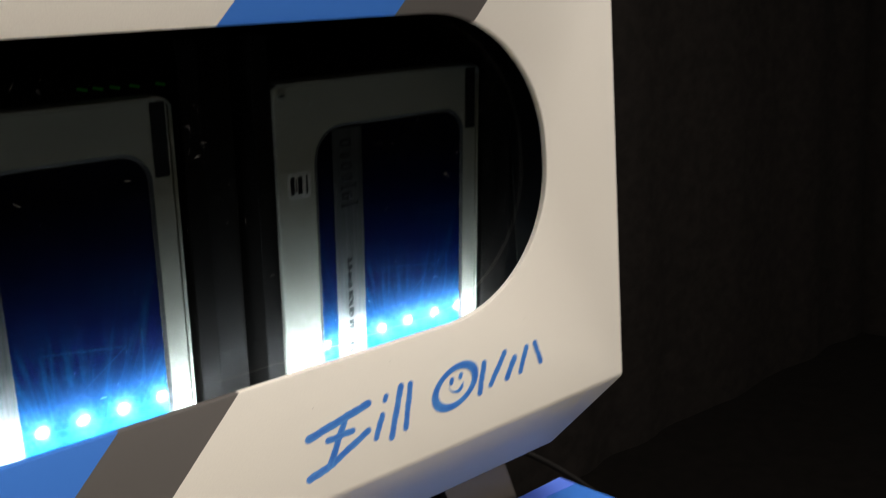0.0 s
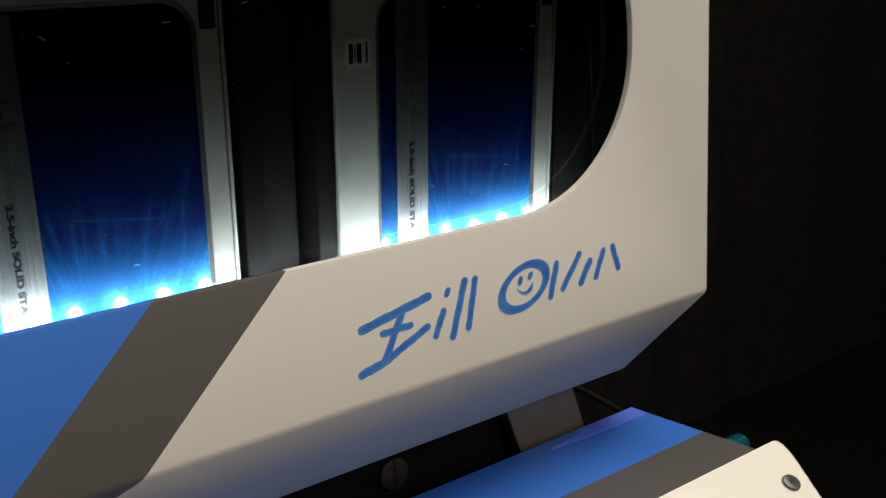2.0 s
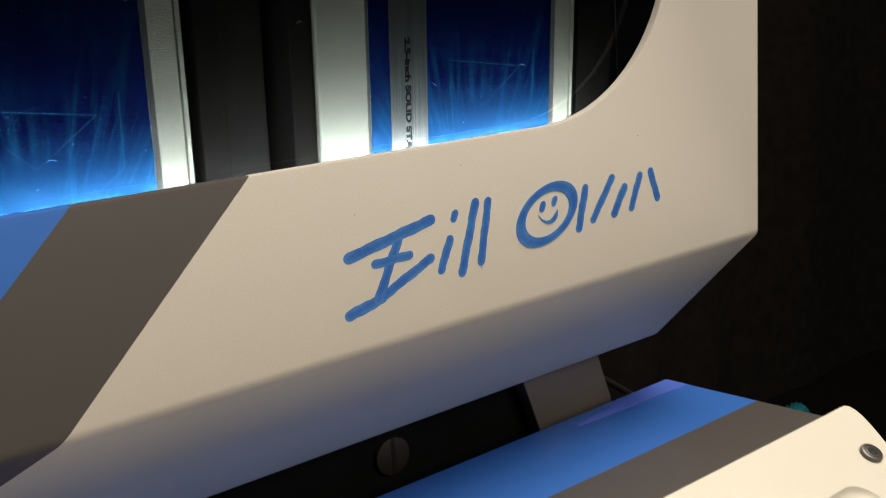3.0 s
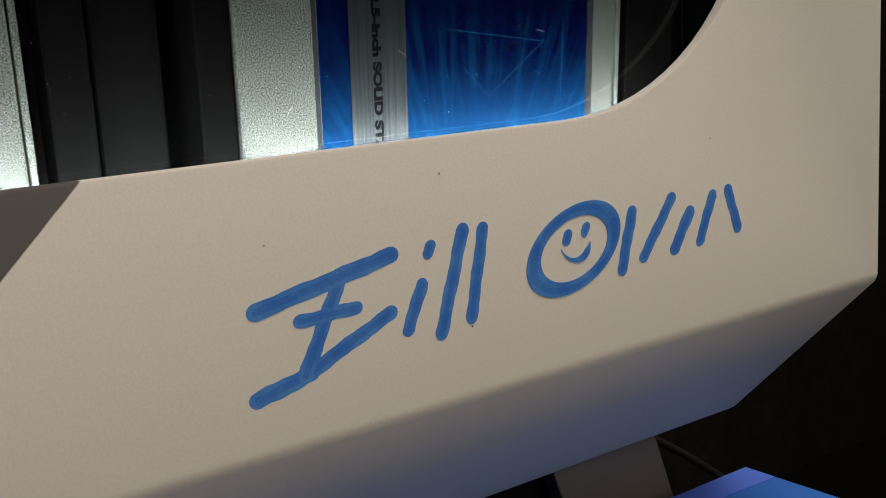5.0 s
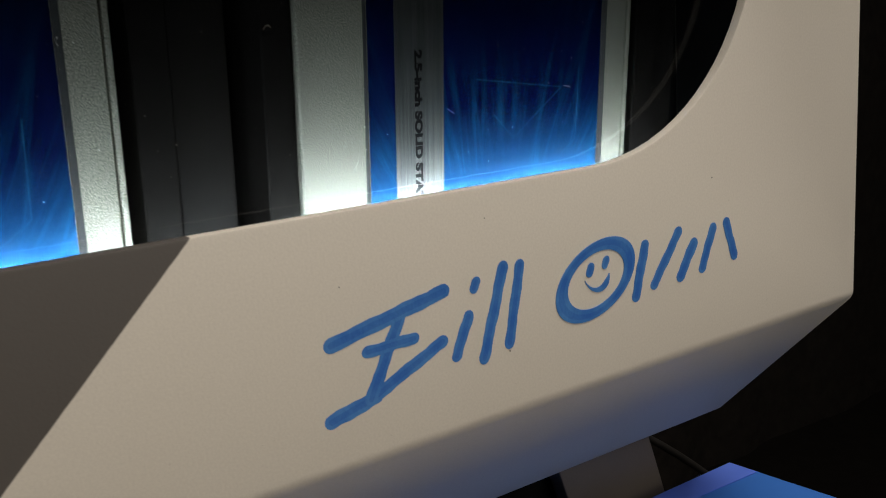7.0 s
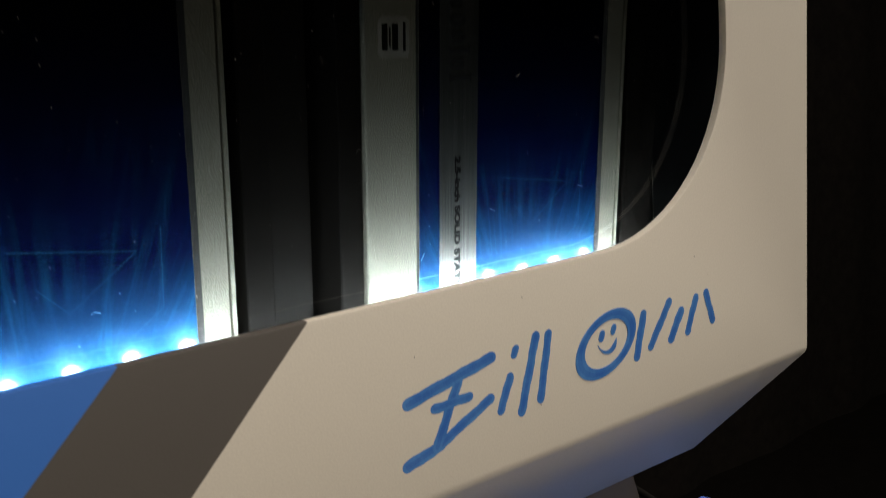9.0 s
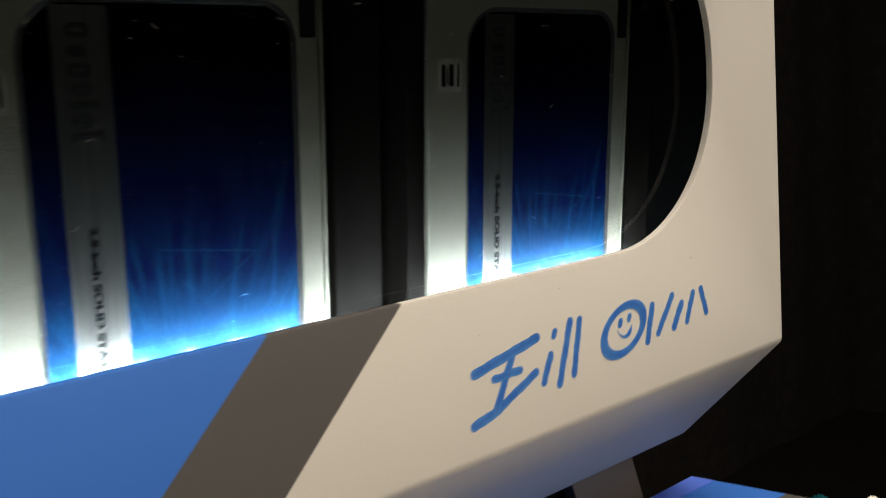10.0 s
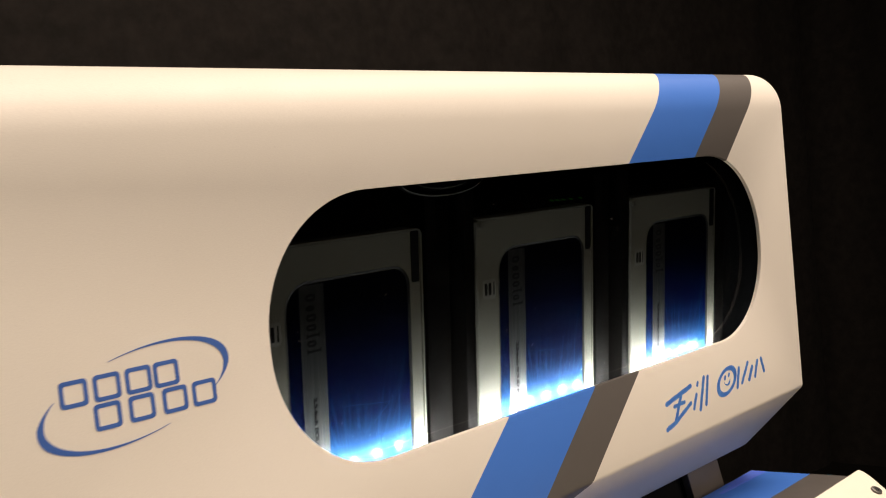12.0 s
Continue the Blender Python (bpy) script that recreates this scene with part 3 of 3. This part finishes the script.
def face_frame():
    """The half-millimetre border round the label, with a soft slope down to it."""
    bm = bmesh.new()
    outer = [[bm.verts.new((x, y, z)) for x, z in rounded(-0.0014 + d, DRIVE_W - 0.0012 - d, FOOT + d, TOP - d, (0.0012, 0.0012, 0.0020, 0.0012), 4)] for y, d in ((0.0, 0.0003), (0.0003, 0.0), (0.0005, 0.0))]
    inner = [[bm.verts.new((x, y, z)) for x, z in label_outline(g)] for g, y in ((0.0011, 0.0), (0.0004, 0.0003), (0.0001, 0.0005))]
    edges = [bm.edges.new((r[i], r[(i + 1) % len(r)])) for r in (outer[0], inner[0]) for i in range(len(r))]
    bmesh.ops.triangle_fill(bm, use_beauty=True, use_dissolve=False, edges=edges)
    for rings, slot in ((outer, 0), (inner, 1)):
        for a, b in zip(rings, rings[1:]):
            for i in range(len(a)):
                bm.faces.new((a[i], a[(i + 1) % len(a)], b[(i + 1) % len(b)], b[i])).material_index = slot
    return bm


def drive():
    ob = thing("solid_state_drive", "silver metal drive with a glossy deep blue printed label", "drive", "drives behind the window")
    part("body", slab(rounded(-0.0014, DRIVE_W - 0.0012, FOOT, TOP, (0.0012, 0.0012, 0.0020, 0.0012), 4), 0.0063), M_ALU, ob, "bead-blasted aluminium case", smooth=False).location.y = 0.0005
    part("face_frame", face_frame(), M_ALU, ob, "raised aluminium border with a dull grey margin", smooth=False).data.materials.append(M_MARGIN)
    part("edge_rim", box(DRIVE_W - 0.0009, DRIVE_W, 0.0, 0.0068, FOOT, TOP - 0.0026, 0.0002), M_ALU, ob)
    out, inn = [(-0.0004, TOP + 0.0007)], [(-0.0004, TOP + 0.00005)]
    for a in range(90, -1, -15):
        c, q = math.cos(radians(a)), math.sin(radians(a))
        out.append((DRIVE_W - 0.0032 + 0.0032 * c, TOP - 0.0025 + 0.0032 * q))
        inn.append((DRIVE_W - 0.0032 + 0.0024 * c, TOP - 0.0025 + 0.0025 * q))
    bm = slab(out + inn[::-1], 0.0066, 0.0002)
    bmesh.ops.translate(bm, vec=(0, -0.0003, 0), verts=bm.verts)
    part("top_rim", bm, M_RIM, ob, "bright rounded metal edge")
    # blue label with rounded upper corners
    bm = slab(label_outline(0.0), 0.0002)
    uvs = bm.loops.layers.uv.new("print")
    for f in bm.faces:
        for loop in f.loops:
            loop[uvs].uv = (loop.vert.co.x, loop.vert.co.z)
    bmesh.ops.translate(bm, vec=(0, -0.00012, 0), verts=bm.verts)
    label = part("label", bm, M_LABEL, ob, "glossy blue printed label with pale rays and painted-in strip glow", smooth=False)
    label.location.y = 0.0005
    bm = slab(rounded(0.0163, 0.0260, FOOT + 0.005, 0.0573, 0.0002, 2), 0.0001)
    bmesh.ops.translate(bm, vec=(0, -0.0002, 0), verts=bm.verts)
    part("silver_band", bm, M_SILVER, label, "brushed silver stripe", smooth=False)
    text = new("lettering", lettering("2.5-inch SOLID STATE DRIVE", 0.00275))
    wide = max(v.co.x for v in text.data.vertices)
    for v in text.data.vertices:
        v.co.x *= 0.0360 / wide
        v.co.y *= 0.68
    text.matrix_basis = pose(0.0202, -0.00026, 0.0201, 90, 90, 0)
    text.parent = label
    tagged(text, "small black lettering")
    # plain outlined shapes printed on the band
    for z, deep, tall in ((0.0521, 0.0024, 0.0040), (0.0489, 0.0018, 0.0034), (0.0455, 0.0024, 0.0040), (0.0424, 0.0022, 0.0040), (0.0404, 0.0008, 0.0052), (0.0371, 0.0022, 0.0038), (0.0352, 0.0008, 0.0056)):
        bm = plain_frame(0.0186, z, tall, deep, min(0.0008, deep * 0.48))
        bmesh.ops.translate(bm, vec=(0, -0.00022, 0), verts=bm.verts)
        part("brand_frame", bm, M_FADED, label)
    # thin printed lines of the label's design
    for (ax, az), (bx, bz) in (((0.0330, 0.0143), (0.0527, 0.0114)), ((0.0527, 0.0114), (0.0415, 0.0031)), ((0.0369, 0.0078), (0.0415, 0.0031)), ((0.0570, 0.0150), (0.0566, 0.0013)), ((0.0566, 0.0013), (0.0480, -0.0050)), ((0.0290, 0.0015), (0.0350, -0.0050))):
        bm = stroke(((ax, az), (bx, bz)), 0.00014, 0.00003)
        bmesh.ops.translate(bm, vec=(0, -0.00012, 0), verts=bm.verts)
        part("printed_line", bm, M_LINE, label)
    # sticker, dark corner recess and corner screw
    bm = slab(rounded(0.0016, 0.0087, 0.0400, 0.0475, 0.0013, 6), 0.0001)
    bmesh.ops.translate(bm, vec=(0, -0.0001, 0), verts=bm.verts)
    st = part("sticker", bm, M_STICKER, ob, "small white sticker with grey print", smooth=False)
    for x0, x1, z0, z1 in ((0.0024, 0.0037, 0.0414, 0.0462), (0.0040, 0.0044, 0.0420, 0.0456), (0.0047, 0.0061, 0.0414, 0.0462), (0.0072, 0.0078, 0.0412, 0.0464)):
        bm = slab([(x0, z0), (x1, z0), (x1, z1), (x0, z1)], 0.00005)
        bmesh.ops.translate(bm, vec=(0, -0.00014, 0), verts=bm.verts)
        part("printed_bar", bm, M_PRINT, st)
    bm = slab(rounded(0.0640, 0.0678, 0.0520, 0.0702, 0.0005, 2), 0.0003)
    bmesh.ops.translate(bm, vec=(0, -0.00015, 0), verts=bm.verts)
    part("dark_recess", bm, M_NOTCH, ob, "black corner recess", smooth=False)
    screw = part("screw", disc(0.0013, 0.0006, 20, 0.0003), M_RIM, ob)
    screw.location = (0.0009, -0.0005, TOP - 0.0023)
    part("slot", box(-0.0009, 0.0009, -0.00006, 0.0001, -0.0002, 0.0002), M_NOTCH, screw)
    return ob


first = drive()
for k in (2, 1):
    copy_thing(first, pose(DRIVE_X + PITCH * k, 0.0235, 0.0, TILT))
first.matrix_basis = pose(DRIVE_X, 0.0235, 0.0, TILT)

# ---------------------------------------------------------------- the lower body of the case
BASE_X0 = -0.42
BASE_DROP = -0.0016
base = thing("computer_case", "white lower case with blue and grey stripes on the table", "computer case", m=pose(0, 0, BASE_DROP))


def base_shell():
    """Top sheet, rounded front edge and sloping front, with the length along the sheet from its rear edge as v."""
    rows = [(0.0354, -0.0868)]
    for k in range(1, 9):
        f = k / 8
        rows.append((0.0354 - 0.0528 * f, -0.0868 + 0.0077 * f))
    rows += [(-0.0228, -0.0783), (-0.0240, -0.0784), (-0.0252, -0.0789), (-0.0265, -0.0796)]
    rows += [(-0.1100, -0.1213), (-0.1600, -0.1463), (-0.1600, TABLE - BASE_DROP)]
    bm = bmesh.new()
    uvs = bm.loops.layers.uv.new("sheet")
    length, s, last, prev = {}, 0.0, None, None
    for y, z in rows:
        s += math.dist((y, z), prev) if prev else 0.0
        prev = (y, z)
        xr = 0.1431 + (y - 0.0354) * 0.165 if y > -0.03 else 0.1310
        here = (bm.verts.new((BASE_X0, y, z)), bm.verts.new((xr, y, z)))
        for v in here:
            length[v] = s
        if last:
            bm.faces.new((last[0], last[1], here[1], here[0]))
        last = here
    rear = (bm.verts.new((BASE_X0, 0.0354, TABLE - BASE_DROP)), bm.verts.new((0.1432, 0.0354, TABLE - BASE_DROP)))
    length[rear[0]] = length[rear[1]] = -0.2
    bm.verts.ensure_lookup_table()
    bm.faces.new((bm.verts[0], rear[0], rear[1], bm.verts[1]))
    ends = [v for v in bm.verts]
    bm.faces.new([v for v in ends[0:-2:2]] + [rear[0]])
    bm.faces.new([v for v in ends[1:-2:2]] + [rear[1]])
    for f in bm.faces:
        for loop in f.loops:
            loop[uvs].uv = (loop.vert.co.x, length[loop.vert])
    return bm


part("shell", base_shell(), M_BASE, base, "white sheet body with a blue and a grey stripe along its top")


# light on the base's rear edge, laid on as a thin violet-blue sheet
bm = bmesh.new()
cells = []
for x, y in ((0.0985, 0.0275), (0.1412, 0.0255), (0.1428, 0.0352), (0.1150, 0.0352), (0.1150, 0.0315), (0.1000, 0.0300)):
    cells.append(bm.verts.new((x, y, -0.0868 + 0.1458 * (0.0354 - y) + 0.00012)))
bm.faces.new(cells)
made = bmesh.ops.extrude_face_region(bm, geom=list(bm.faces))
bmesh.ops.translate(bm, vec=(0, 0, 0.00008), verts=[v for v in made["geom"] if isinstance(v, bmesh.types.BMVert)])
part("painted_lit_patch", bm, M_STRIP, base, "glossy violet-blue sheet laid on for the light along the rear edge")


def front_plate():
    """The raised plate on the sloping front, with a shallow scooped recess. Local x along the case, local z up the slope."""
    bm = bmesh.new()
    outer = [(-0.4150, -0.1050), (0.1080, -0.1050), (0.1307, -0.0311), (0.1343, -0.0200), (0.1374, -0.0115)]
    outer += [(0.1388, -0.0075), (0.1395, -0.0045), (0.1396, -0.0024), (0.1391, -0.0008), (0.1379, 0.0), (-0.4150, 0.0)]

    def ring(points, y):
        return [bm.verts.new((x, y * (0.2 + 0.8 * min(1.0, max(0.0, (0.1190 - x) / 0.011))), z)) for x, z in points]

    def pocket(d):
        return rounded(0.0931 + d * 0.35, 0.1192 - d, -0.0500 + d, -0.0172 - d, (0.003, 0.0060 - d * 0.4, 0.0062 - d * 0.4, 0.0018), 10)

    bowl = [ring(pocket(d), y) for d, y in ((0.0, 0.0), (0.0001, 0.0005), (0.0004, 0.0020), (0.0010, 0.0031), (0.0024, 0.0038), (0.0042, 0.0040), (0.0060, 0.0041))]
    top, side = ring(outer, 0.0), [bm.verts.new((x, 0.0022, z)) for x, z in outer]
    edges = [bm.edges.new((r[i], r[(i + 1) % len(r)])) for r in (top, bowl[0]) for i in range(len(r))]
    bmesh.ops.triangle_fill(bm, use_beauty=True, use_dissolve=False, edges=edges)
    for a, b in [(top, side)] + list(zip(bowl, bowl[1:])):
        for i in range(len(a)):
            bm.faces.new((a[i], a[(i + 1) % len(a)], b[(i + 1) % len(b)], b[i]))
    bm.faces.new(bowl[-1])
    return bm


SLOPE = math.degrees(math.atan(0.5))
PLATE = pose(0.0, -0.0262, -0.0760, -(90 - SLOPE))
plate = part("front_plate", front_plate(), M_WHITE, base, "raised white plate with a scooped recess")
plate.matrix_basis = PLATE
part("seam", box(BASE_X0 + 0.002, 0.1300, -0.0262, -0.0257, -0.0795, -0.0776), M_NOTCH, base, "thin dark seam above the plate")
bolt = part("bolt", disc(0.0027, 0.0013, 40, 0.0006), M_STEEL, base, "steel hexagon-socket bolt")
bolt.matrix_basis = PLATE @ pose(0.1293, -0.0011, -0.0136)
# shade round the socket, put on as a thin black ring
part("shade_ring", oval(0.0, 0.0, 0.0018, 0.0018, 0.0002, 0.00006, 36), M_NOTCH, bolt, "black ring laid on for the shade round the socket")
socket = part("socket", disc(0.0013, 0.0002, 6), M_NOTCH, bolt)
socket.location = (0, -0.0001, 0)
# the socket's glint, made as a small chrome bar on the head
part("socket_glint", box(-0.0006, 0.0007, -0.0002, 0.0, -0.0007, -0.0003, 0.0001, 1), M_CHROME, bolt)

# knurled teal knob at the body's end
bm = bmesh.new()
rows = []
for j in range(9):
    line = []
    for k in range(32):
        a = 2 * math.pi * (k + 0.5 * (j % 2)) / 32
        r = 0.0035 + (0.00030 if (k + j) % 2 else -0.00030) * (0 < j < 8) - (0.0006 if j in (0, 8) else 0)
        line.append(bm.verts.new((0.0010 * j, r * math.cos(a), r * math.sin(a))))
    rows.append(line)
for a, b in zip(rows, rows[1:]):
    for k in range(32):
        bm.faces.new((a[k], a[(k + 1) % 32], b[(k + 1) % 32], b[k]))
bm.faces.new(rows[0])
bm.faces.new(rows[-1])
knob = part("thumb_knob", bm, M_TEAL, base, "knurled teal metal knob")
knob.location = (0.1424, -0.0062, -0.0881)

# black chassis behind, with a slotted coin screw
chassis = thing("rear_chassis", "matt black metal chassis standing behind the white case", "computer case")
part("body", box(-0.400, 0.1180, 0.0490, 0.1480, TABLE, -0.0790, 0.0015), M_CHASSIS, chassis)
coin = part("coin_screw", disc(0.0052, 0.0016, 36, 0.0005), M_DULL, chassis, "dull slotted coin screw")
coin.location = (0.0510, 0.0474, -0.0862)
part("slot", box(-0.0006, 0.0006, -0.0001, 0.0004, -0.0050, 0.0050), M_NOTCH, coin)

# thin cable hanging in the dark behind
cable_data = bpy.data.curves.new("cable", "CURVE")
cable_data.dimensions, cable_data.bevel_depth, cable_data.bevel_resolution = "3D", 0.0016, 3
spline = cable_data.splines.new("BEZIER")
spline.bezier_points.add(2)
for p, co in zip(spline.bezier_points, ((0.140, 0.150, -0.088), (0.2612, 0.150, -0.167), (0.385, 0.150, TABLE + 0.003))):
    p.co, p.handle_left_type, p.handle_right_type = co, "AUTO", "AUTO"
cable_data.materials.append(M_CABLE)
tagged(new("cable", cable_data), "thin black cable running from the pod to the table", "cable")

# dust on the window pane
rng = random.Random(5)
bm = bmesh.new()
for k in range(560):
    x, z = rng.uniform(-0.165, 0.100), rng.uniform(0.002, 0.080)
    if k % 11:
        r = rng.uniform(0.00003, 0.00008)
        bm.faces.new([bm.verts.new((x + r * math.cos(a), PANE_Y - 0.0001, z + r * math.sin(a))) for a in (0.2, 1.4, 2.7, 3.9, 5.2)])
    else:
        a = rng.uniform(0, 6.28)
        last = None
        for j in range(6):
            a += rng.uniform(-0.7, 0.7)
            here = (bm.verts.new((x, PANE_Y - 0.0001, z)), bm.verts.new((x, PANE_Y - 0.0001, z + 0.00005)))
            if last:
                bm.faces.new((last[0], here[0], here[1], last[1]))
            last = here
            x, z = x + 0.0003 * math.cos(a), z + 0.0003 * math.sin(a)
tagged(new("dust", mesh_of("dust", bm, M_DUST, False)), "pale dust specks and fibres on the pane", "dust", kind="stuff")

# a few dark specks of dirt on the white face
bm = bmesh.new()
for x, z, r in ((0.0439, -0.0051, 0.00008), (0.0950, -0.0059, 0.00009), (0.0474, -0.0268, 0.0001), (0.0186, -0.0106, 0.00008)):
    for y in (0.0, -0.00012):
        ring = [bm.verts.new((x + r * (1 + 0.4 * math.sin(3 * a)) * math.cos(a), y, z + r * math.sin(a))) for a in (2 * math.pi * k / 7 for k in range(7))]
        bm.faces.new(ring)
        if y:
            for k in range(7):
                bm.faces.new((below[k], below[(k + 1) % 7], ring[(k + 1) % 7], ring[k]))
        below = ring
tagged(new("dirt", mesh_of("dirt", bm, M_NOTCH, False)), "tiny dark dirt specks on the white pod", "dirt", kind="stuff")
